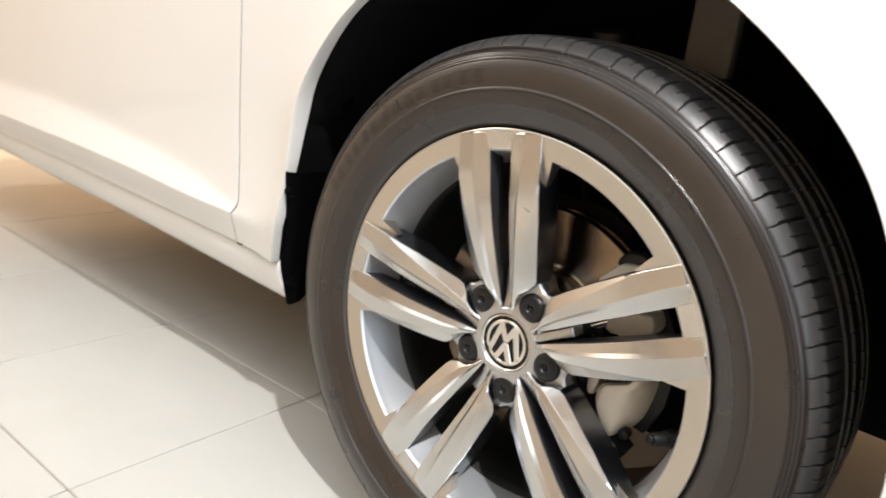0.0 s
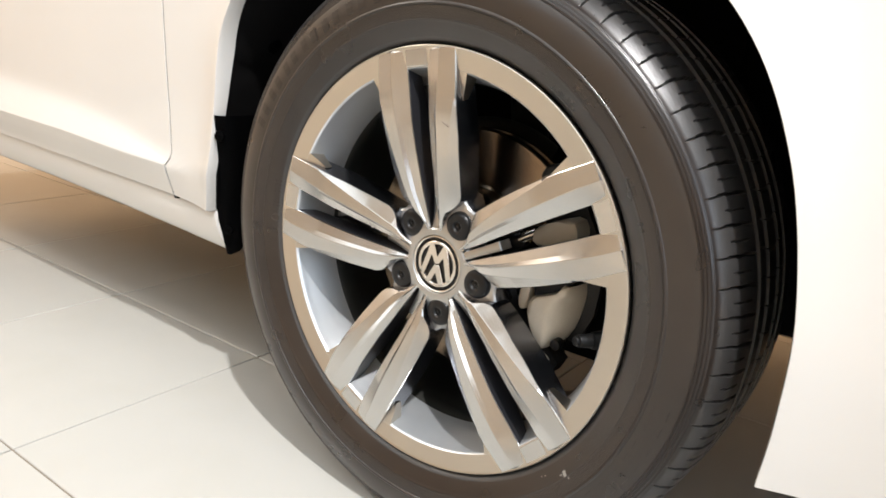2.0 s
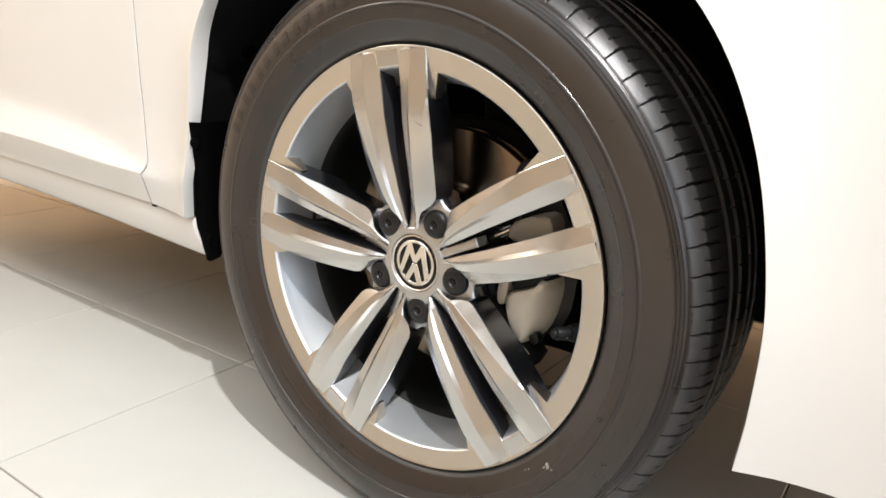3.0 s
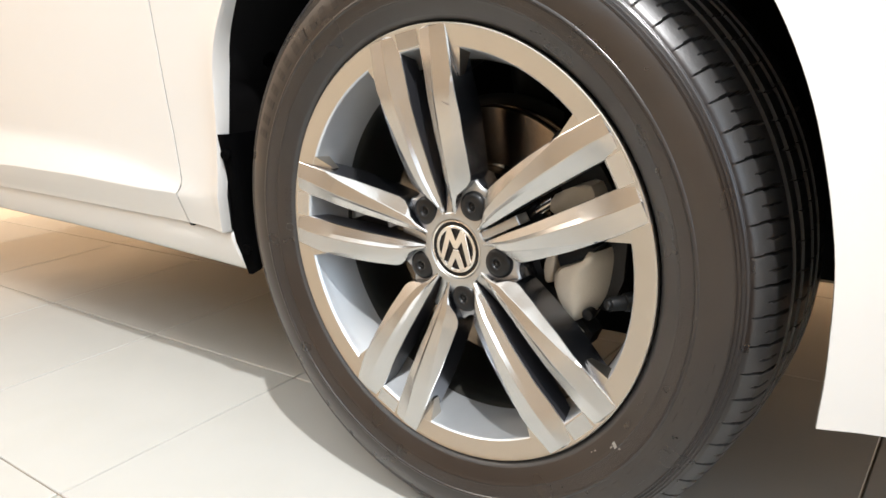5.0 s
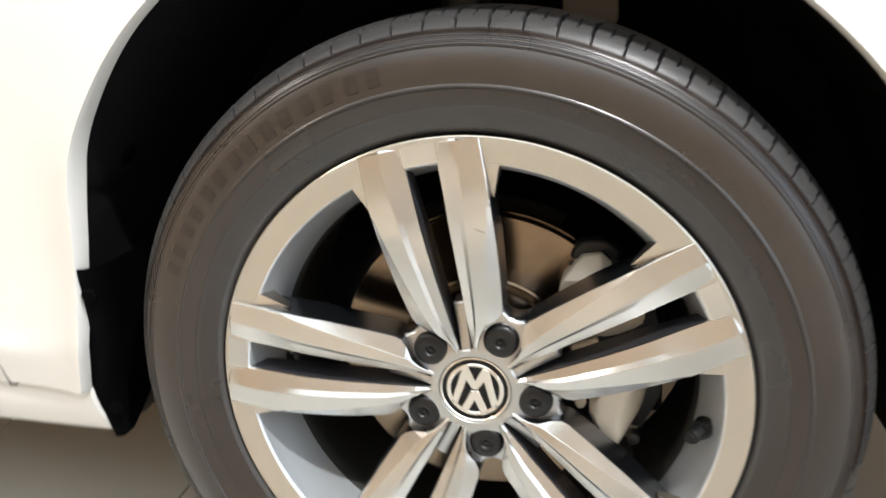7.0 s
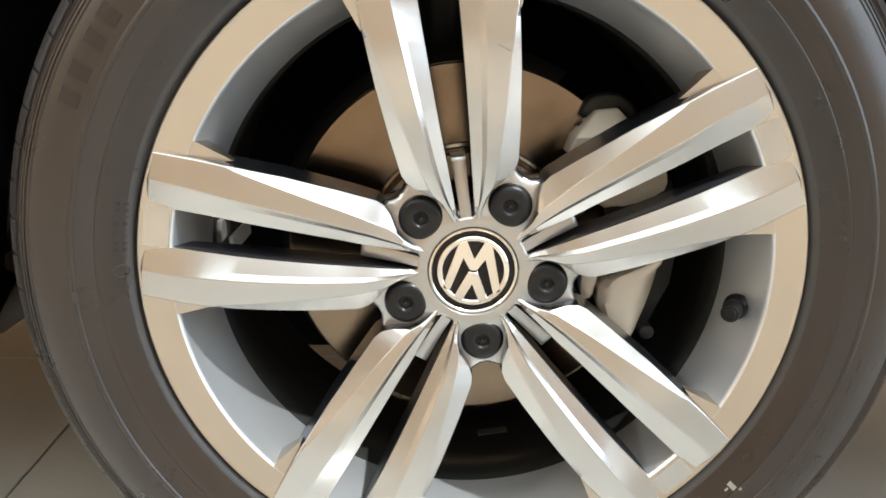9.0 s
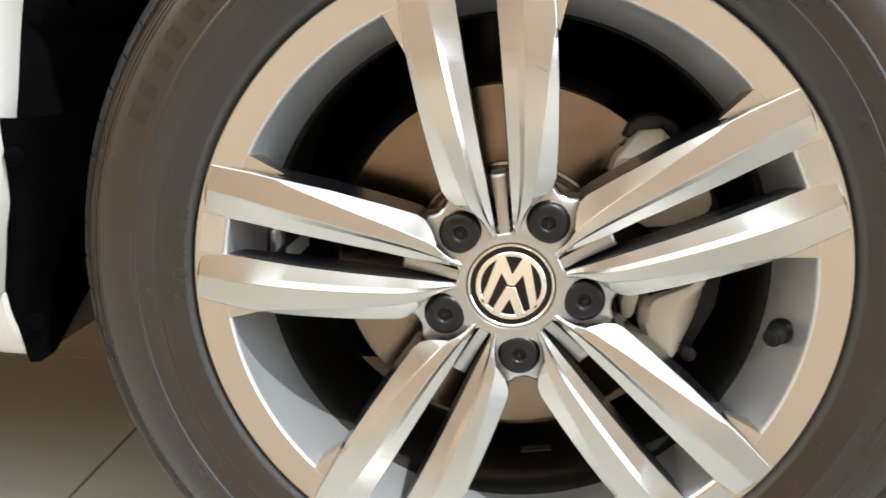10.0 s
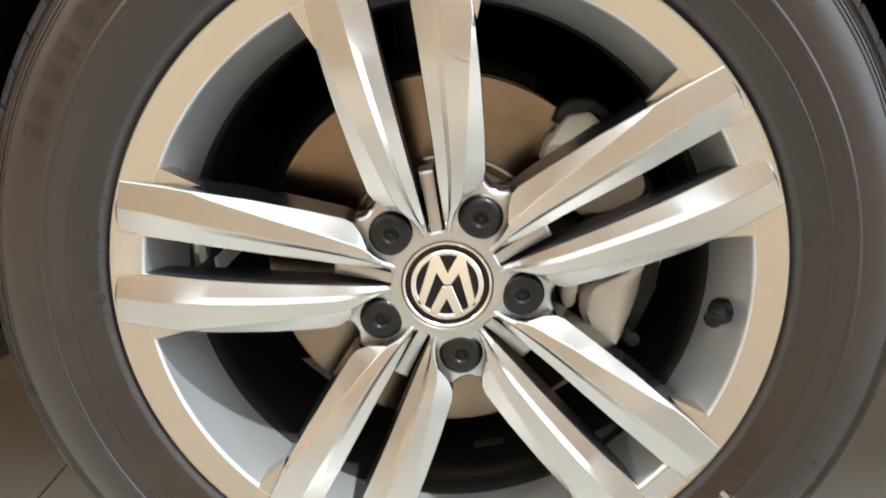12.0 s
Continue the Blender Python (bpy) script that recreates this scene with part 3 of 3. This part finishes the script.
emblem_piece([(0, -4), (30, -4), (82, -112), (158, 172), (216, 144), (122, -206), (62, -232), (0, -74)])

# valve
bm = bmesh.new()
va = radians(-8.2)
aim = Vector((-0.55, -0.83, 0.05)).to_track_quat("Z", "Y").to_matrix().to_4x4()
m = AXLE @ Matrix.Translation((0.200 * math.cos(va), 0.009, 0.200 * math.sin(va))) @ aim
cyl(bm, 0.0100, 0.012, m, 20, 0.002, 0.0085)
cyl(bm, 0.0072, 0.018, m @ Matrix.Translation((0, 0, 0.012)), 18, 0.0015, 0.0066)
cyl(bm, 0.0050, 0.005, m @ Matrix.Translation((0, 0, 0.022)), 16, 0.0015)
part("valve", bm, VALVE, wheel, "black rubber tyre valve")

# tyre
bm = bmesh.new()
SIDE = [(0.2300, 0.0060), (0.2335, -0.0015), (0.2365, -0.0085), (0.2390, -0.0125), (0.2425, -0.0150), (0.2480, -0.0185), (0.2550, -0.0225), (0.2574, -0.0237), (0.2580, -0.0243), (0.2590, -0.0246), (0.2596, -0.0244),
        (0.2630, -0.0256), (0.2690, -0.0270), (0.2722, -0.0276), (0.2730, -0.0286), (0.2742, -0.0290), (0.2754, -0.0287), (0.2762, -0.0279), (0.2800, -0.0282), (0.2880, -0.0276), (0.2950, -0.0262), (0.3010, -0.0242),
        (0.3030, -0.0233), (0.3036, -0.0238), (0.3044, -0.0236), (0.3050, -0.0222), (0.3062, -0.0216), (0.3067, -0.0221), (0.3074, -0.0218), (0.3080, -0.0205), (0.3092, -0.0198), (0.3097, -0.0202), (0.3104, -0.0198), (0.3110, -0.0185),
        (0.3122, -0.0177), (0.3127, -0.0180), (0.3134, -0.0174), (0.3140, -0.0161), (0.3165, -0.0140), (0.3192, -0.0114), (0.3218, -0.0084)]
HALF = SIDE + [(0.3242, -0.0052), (0.3262, -0.0018), (0.3277, 0.0020), (0.3288, 0.0065), (0.3296, 0.0120), (0.3302, 0.0180), (0.3306, 0.0250), (0.3309, 0.0320), (0.3311, 0.0370), (0.3245, 0.0380), (0.3245, 0.0460), (0.3312, 0.0470),
        (0.3315, 0.0540), (0.3318, 0.0620), (0.3250, 0.0630), (0.3250, 0.0715), (0.3320, 0.0725), (0.3322, 0.0810)]
MID = 0.084
FULL = HALF + [(r, 2 * MID - y) for r, y in reversed(HALF)]
BLOCKS, STEPS = 78, 24
rows = []
for i in range(BLOCKS * STEPS):
    a = radians(15.6) + 2 * math.pi * i / (BLOCKS * STEPS)
    row = []
    for r, y in FULL:
        yy = abs(y - MID)
        ph = (i + round(5.0 * max(0.0, (0.094 - yy) / 0.047) ** 1.6)) % STEPS
        depth = 0.0
        if 0.050 < yy < 0.0985 and r > 0.3150 and ph in ((0,) if yy > 0.090 else (0, 1)):
            depth = 0.0075 * min(1.0, (0.1000 - yy) / 0.010)
        elif 0.064 < yy < 0.086 and ph == 12:
            depth = 0.0035
        elif yy < 0.033 and ph == 6 and r > 0.33:
            depth = 0.0035
        rr = r - depth
        x, z = rr * math.cos(a), rr * math.sin(a)
        low = -HUB + 0.0006
        if z < low + 0.004 and r > 0.3:
            z = max(z, low)
        row.append((x, y, z))
    rows.append(row)
grid_mesh(bm, rows, closed_u=True)
for face in bm.faces:
    mid = face.calc_center_median()
    if abs(mid.y - MID) < 0.0985:
        face.material_index = 1
    elif mid.y < 0 and 0.2764 < math.hypot(mid.x, mid.z) < 0.3032:
        face.material_index = 2
tyre = part("tyre", bm, RUBBER, wheel, "dark worn-matt black rubber tyre with shoulder blocks", 32)
tyre.data.materials.append(TREAD)
tyre.data.materials.append(BANDRUBBER)
tyre.matrix_local = AXLE

# raised marks on the sidewall, as plain bars
def side_depth(r):
    return lerp(SIDE, r)


def mark(bm, a0, a1, r0, r1, proud=0.0008, edge=0.0004):
    rows = []
    for i in range(5):
        a = radians(a0 + (a1 - a0) * i / 4)
        rows.append([(r * math.cos(a), side_depth(r) + d, r * math.sin(a)) for r, d in ((r0 - 0.0002, 0.0005), (r0 + edge, -proud), ((r0 + r1) / 2, -proud), (r1 - edge, -proud), (r1 + 0.0002, 0.0005))])
    grid_mesh(bm, rows)


for base, count, proud in ((155.4, 7, 0.0007), (-11.0, 5, 0.0004)):
    for k in range(count):
        bm = bmesh.new()
        a = base - 8.1 * k
        mark(bm, a, a - 1.9, 0.2815, 0.2965, proud, 0.0008)
        mark(bm, a - 3.6, a - 5.6, 0.2815, 0.2965, proud, 0.0008)
        ob = part("sidewall_mark", bm, LETTER if base > 0 else BANDRUBBER, wheel, "", 0)
        ob.matrix_local = AXLE

# finely serrated band on the sidewall
bm = bmesh.new()
rows = []
for i in range(2880):
    a = radians(i * 0.125)
    up = 0.00022 if i % 2 else 0.0
    rows.append([(r * math.cos(a), side_depth(r) - h * up - 0.0001, r * math.sin(a)) for r, h in ((0.2600, 0.0), (0.2606, 1.0), (0.2660, 0.9), (0.2712, 1.0), (0.2719, 0.0))])
grid_mesh(bm, rows, closed_u=True)
ob = part("serrated_band", bm, RUBBER, wheel, "", 0)
ob.matrix_local = AXLE

# fine ribs, ticks and unreadable moulded marks near the rim
for a0, a1, r0, r1 in ((161.6, 161.25, 0.2400, 0.2550), (181.6, 181.25, 0.2410, 0.2520), (60.4, 60.0, 0.2520, 0.2600)):
    bm = bmesh.new()
    mark(bm, a0, a1, r0, r1, 0.0006)
    ob = part("sidewall_tick", bm, SHEEN, wheel, "", 0)
    ob.matrix_local = AXLE
for k in range(9):
    for r0, r1 in ((0.2412, 0.2440), (0.2462, 0.2488)):
        if (k * 7 + int(r0 * 1e4)) % 5 == 0:
            continue
        bm = bmesh.new()
        mark(bm, 176.4 - 1.1 * k, 176.0 - 1.1 * k, r0, r1, 0.0005)
        ob = part("moulded_bar", bm, SHEEN if k % 3 == 0 else LETTER, wheel, "", 0)
        ob.matrix_local = AXLE
for base, count in ((150.5, 6), (62.0, 6), (-24.0, 5)):
    for k in range(count):
        bm = bmesh.new()
        r0 = 0.2478 + 0.0012 * (k % 3)
        mark(bm, base - 1.2 * k, base - 0.35 - 1.2 * k, r0, r0 + 0.0016, 0.0005)
        ob = part("moulded_bar", bm, SHEEN, wheel, "", 0)
        ob.matrix_local = AXLE
bm = bmesh.new()
ra = radians(178.7)
n = 24
ringc = (0.2452 * math.cos(ra), side_depth(0.2452) - 0.0002, 0.2452 * math.sin(ra))
grid_mesh(bm, [[(ringc[0] + rr * math.cos(2 * math.pi * i / n), ringc[1] + dy - 0.7 * rr * math.cos(2 * math.pi * i / n) * -1 * 0.9, ringc[2] + rr * math.sin(2 * math.pi * i / n)) for rr, dy in ((0.0036, 0.0006), (0.0040, -0.0005), (0.0046, -0.0005), (0.0050, 0.0006))] for i in range(n)], closed_u=True)
ob = part("moulded_ring", bm, SHEEN, wheel, "", 30)
ob.matrix_local = AXLE
for a0, wide, r0, r1 in ((-38.6, 0.9, 0.2530, 0.2590), (-39.8, 0.7, 0.2545, 0.2562), (-38.2, 0.5, 0.2600, 0.2625), (-44.6, 0.5, 0.2485, 0.2500), (-45.8, 0.4, 0.2478, 0.2492)):
    bm = bmesh.new()
    mark(bm, a0, a0 - wide, r0, r1, 0.0003)
    ob = part("chalk_smear", bm, CHALK, wheel, "pale scuff on the sidewall", 0)
    ob.matrix_local = AXLE
bm = bmesh.new()
box(bm, (0.0105, 0.0008, 0.0007), Matrix.Translation((0.0145, -0.0186, 0.4865)) @ pose(0, 0, 0, 0, 26, 0))
part("scratch", bm, material("scratched_primer", (0.22, 0.18, 0.15), 0.7), wheel, "short dark scratch on a spoke")

# brake
bm = bmesh.new()
lathe(bm, [(0.060, 0.058), (0.078, 0.058), (0.0805, 0.062), (0.0815, 0.072), (0.0840, 0.0735), (0.0850, 0.0722), (0.1420, 0.0722), (0.1450, 0.0730), (0.1462, 0.0745), (0.1462, 0.082), (0.140, 0.083), (0.140, 0.088), (0.1462, 0.089), (0.1462, 0.097), (0.10, 0.098), (0.05, 0.098)], 96)
disc = part("brake_disc", bm, IRON, car, "worn grey-brown cast iron brake disc", 35)
disc.matrix_local = AXLE

def plate(name, pts, y0, y1, mat, parent, label="", bevel=0.003, seg=2, rounds=0):
    """A casting cut to an outline of (x, z) in millimetres about the hub."""
    for _ in range(rounds):
        cut = []
        for (ax, az), (bx, bz) in zip(pts, pts[1:] + pts[:1]):
            cut += [(ax * 0.75 + bx * 0.25, az * 0.75 + bz * 0.25), (ax * 0.25 + bx * 0.75, az * 0.25 + bz * 0.75)]
        pts = cut
    bm = bmesh.new()
    a = [bm.verts.new((x * MM, y0, HUB + z * MM)) for x, z in pts]
    b = [bm.verts.new((x * MM, y1, HUB + z * MM)) for x, z in pts]
    bm.faces.new(a)
    bm.faces.new(list(reversed(b)))
    for i in range(len(pts)):
        bm.faces.new((a[i], b[i], b[(i + 1) % len(pts)], a[(i + 1) % len(pts)]))
    front = [e for e in bm.edges if all(abs(v.co.y - y0) < 1e-6 for v in e.verts)]
    bmesh.ops.bevel(bm, geom=front, offset=bevel, segments=seg, affect="EDGES", profile=0.5)
    return part(name, bm, mat, parent, label, 40)


bm = bmesh.new()
rows = []
INNER = [(-70, 120), (-60, 114), (-48, 105), (-36, 100.5), (-24, 101), (-15, 107), (-9, 122), (-3, 136), (6, 141)]
OUTER = [(-70, 130), (-60, 140), (-48, 147), (-36, 151), (-24, 153.5), (-15, 155), (-9, 155.5), (-3, 155.5), (6, 154)]
for z in np.linspace(-70, 6, 24):
    xa, xb = lerp(INNER, z), lerp(OUTER, z)
    row = [((xa + 1.5) * MM, 0.078, HUB + z * MM), (xa * MM, 0.040, HUB + z * MM)]
    for k in range(13):
        u = k / 12
        edge = 0.006 * max(0.0, 1 - u / 0.12) ** 2 + 0.034 * max(0.0, (u - 0.42) / 0.58) ** 2.2
        ends = 0.005 * max(0.0, (-64 - z) / 6) ** 2 + 0.004 * max(0.0, (z - 1) / 5) ** 2
        row.append(((xa + (xb - xa) * (0.02 + 0.98 * u)) * MM, 0.033 + edge + ends, HUB + z * MM))
    row.append((xb * MM, 0.078, HUB + z * MM))
    rows.append(row)
grid_mesh(bm, rows)
bmesh.ops.holes_fill(bm, edges=[e for e in bm.edges if e.is_boundary])
caliper = part("brake_caliper", bm, CASTING, car, "pale cast metal brake caliper with black fittings", 45)
plate("caliper_bracket", [(92, -3), (104, 1), (99, -18), (98, -34), (88, -36), (86, -18)], 0.041, 0.066, CASTING, caliper, "", 0.003, 2, 1)
# dark plate widened to cover the disc's lower right part
plate("bracket_arm", [(70, 16), (79, 4), (79, -20), (86, -36), (98, -42), (112, -56), (126, -72), (142, -84), (134, -100), (108, -94), (84, -70), (70, -40)], 0.047, 0.069, DARKSTEEL, caliper, "", 0.002)
plate("caliper_bridge", [(96, 38), (96, 57), (118, 68), (142, 76), (150, 62), (146, 50), (120, 42)], 0.040, 0.078, CASTING, caliper, "", 0.004, 2, 1)
bm = bmesh.new()
LUG = [bm.verts.new((x * MM, y * MM, HUB + z * MM)) for x, y, z in (
    (73, 48, 79), (112, 46, 79), (77, 46, 92), (103, 40, 94), (113, 46, 96), (94, 58, 111), (111, 58, 113), (120, 60, 104), (119, 60, 80),
    (73, 78, 79), (77, 78, 92), (94, 78, 111), (111, 78, 113), (120, 78, 104), (119, 78, 80))]
for face in ((0, 1, 3, 2), (1, 4, 3), (2, 3, 5), (3, 6, 5), (3, 4, 6), (4, 7, 6), (1, 8, 7, 4), (0, 2, 10, 9), (2, 5, 11, 10), (5, 6, 12, 11), (6, 7, 13, 12), (7, 8, 14, 13), (9, 10, 11, 12, 13, 14), (0, 9, 14, 8, 1)):
    bm.faces.new([LUG[k] for k in face])
bmesh.ops.bevel(bm, geom=list(bm.edges), offset=0.0012, segments=2, affect="EDGES", profile=0.5)
part("caliper_shoulder", bm, CASTING, caliper, "", 25)
plate("pad_spring", [(82, 104), (86, 116), (94, 123), (112, 124), (124, 117), (130, 108), (118, 100)], 0.066, 0.080, DARKSTEEL, caliper, "", 0.004, 3, 1)
plate("caliper_lug", [(110, -72), (122, -76), (132, -84), (124, -90), (112, -84)], 0.045, 0.066, CASTING, caliper, "", 0.003)
plate("caliper_backing", [(82, 100), (112, 116), (140, 90), (160, 55), (170, 10), (166, -30), (150, -66), (120, -60), (112, 0), (108, 40), (92, 70)], 0.066, 0.072, DARKSTEEL, caliper, "", 0.001)
plate("piston_cover", [(103, 2), (140, 8), (154, 14), (142, 0), (124, -8), (108, -15)], 0.039, 0.075, VALVE, caliper, "", 0.002)
bm = bmesh.new()
aim = Vector((0.022, 0.004, 0.014)).to_track_quat("Z", "Y").to_matrix().to_4x4()
cyl(bm, 0.0095, 0.032, Matrix.Translation((0.070, 0.047, HUB + 0.034)) @ aim, 20, 0.002)
part("guide_boot", bm, BLACKCAP, caliper)
bm = bmesh.new()
cyl(bm, 0.0055, 0.022, Matrix.Translation((0.089, 0.046, HUB + 0.046)) @ aim, 16, 0.001)
part("guide_pin", bm, CHROME, caliper)
bm = bmesh.new()
cyl(bm, 0.006, 0.012, Matrix.Translation((0.141, 0.040, HUB - 0.060)) @ pose(0, 0, 0, 90, 25, 0), 12, 0.001)
part("bleed_nipple", bm, BLACKCAP, caliper)

# dust shield and knuckle behind the disc
bm = bmesh.new()
lathe(bm, [(0.05, 0.112), (0.150, 0.112), (0.156, 0.108), (0.158, 0.104)], 72, (0, 0, HUB), 60, 320)
part("dust_shield", bm, DARKSTEEL, car, "dark pressed steel shield behind the disc")
bm = bmesh.new()
cyl(bm, 0.055, 0.05, AXLE @ Matrix.Translation((0, 0.14, 0)) @ FACE, 32, 0.006)
cyl(bm, 0.024, 0.34, Matrix.Translation((-0.02, 0.20, HUB + 0.18)) @ pose(0, 0, 0, 12, 0, 0), 24, 0.003)
part("knuckle", bm, DARKSTEEL, car)

# balance weights and label inside the rim
for y, wide, tall, r, ang, mat, lab in ((0.154, 0.066, 0.0150, 0.2060, 184.2, STICKER, "pale stick-on balance weight"), (0.060, 0.030, 0.0190, 0.1950, 175.0, material("grey_weight_film", (0.22, 0.21, 0.19), 0.5), "")):
    bm = bmesh.new()
    box(bm, (0.004, wide, tall), AXLE @ pose(0, 0, 0, 0, -ang, 0) @ Matrix.Translation((r, y, 0)), 0.001, 1)
    part("balance_weight", bm, mat, wheel, lab)
bm = bmesh.new()
box(bm, (0.0012, 0.010, 0.028), AXLE @ pose(0, 0, 0, 0, 81.5, 0) @ Matrix.Translation((0.2065, 0.132, 0)), 0.0004, 1)
part("rim_label", bm, material("grey_label_film", (0.16, 0.15, 0.13), 0.5), wheel, "faded grey rim label")

# ---------------------------------------------------------------- floor tiles
PX, PY, CX, CY, SKEW = 0.430, 0.413, -0.493, 0.155, radians(1.2)
bm = bmesh.new()
box(bm, (PX - 0.0026, PY - 0.0026, 0.012), Matrix.Translation((0, 0, -0.006)), 0.0012, 1)
bmesh.ops.recalc_face_normals(bm, faces=bm.faces)
tile_mesh = bpy.data.meshes.new("tile")
bm.to_mesh(tile_mesh)
bm.free()
tile_mesh.materials.append(TILE)
for i in range(-7, 10):
    for j in range(-10, 8):
        qx, qy = (i + 0.5) * PX, (j + 0.5) * PY
        px, py = CX + qx * math.cos(SKEW) - qy * math.sin(SKEW), CY + qx * math.sin(SKEW) + qy * math.cos(SKEW)
        if not (x0 + PX / 2 < px < x1 - PX / 2 and y0 + PY / 2 < py < y1 - PY / 2):
            continue
        ob = new("tile", tile_mesh)
        ob.parent = floor
        ob.rotation_euler = (0, 0, SKEW)
        ob.location = (px, py, random.uniform(-0.0003, 0.0003))
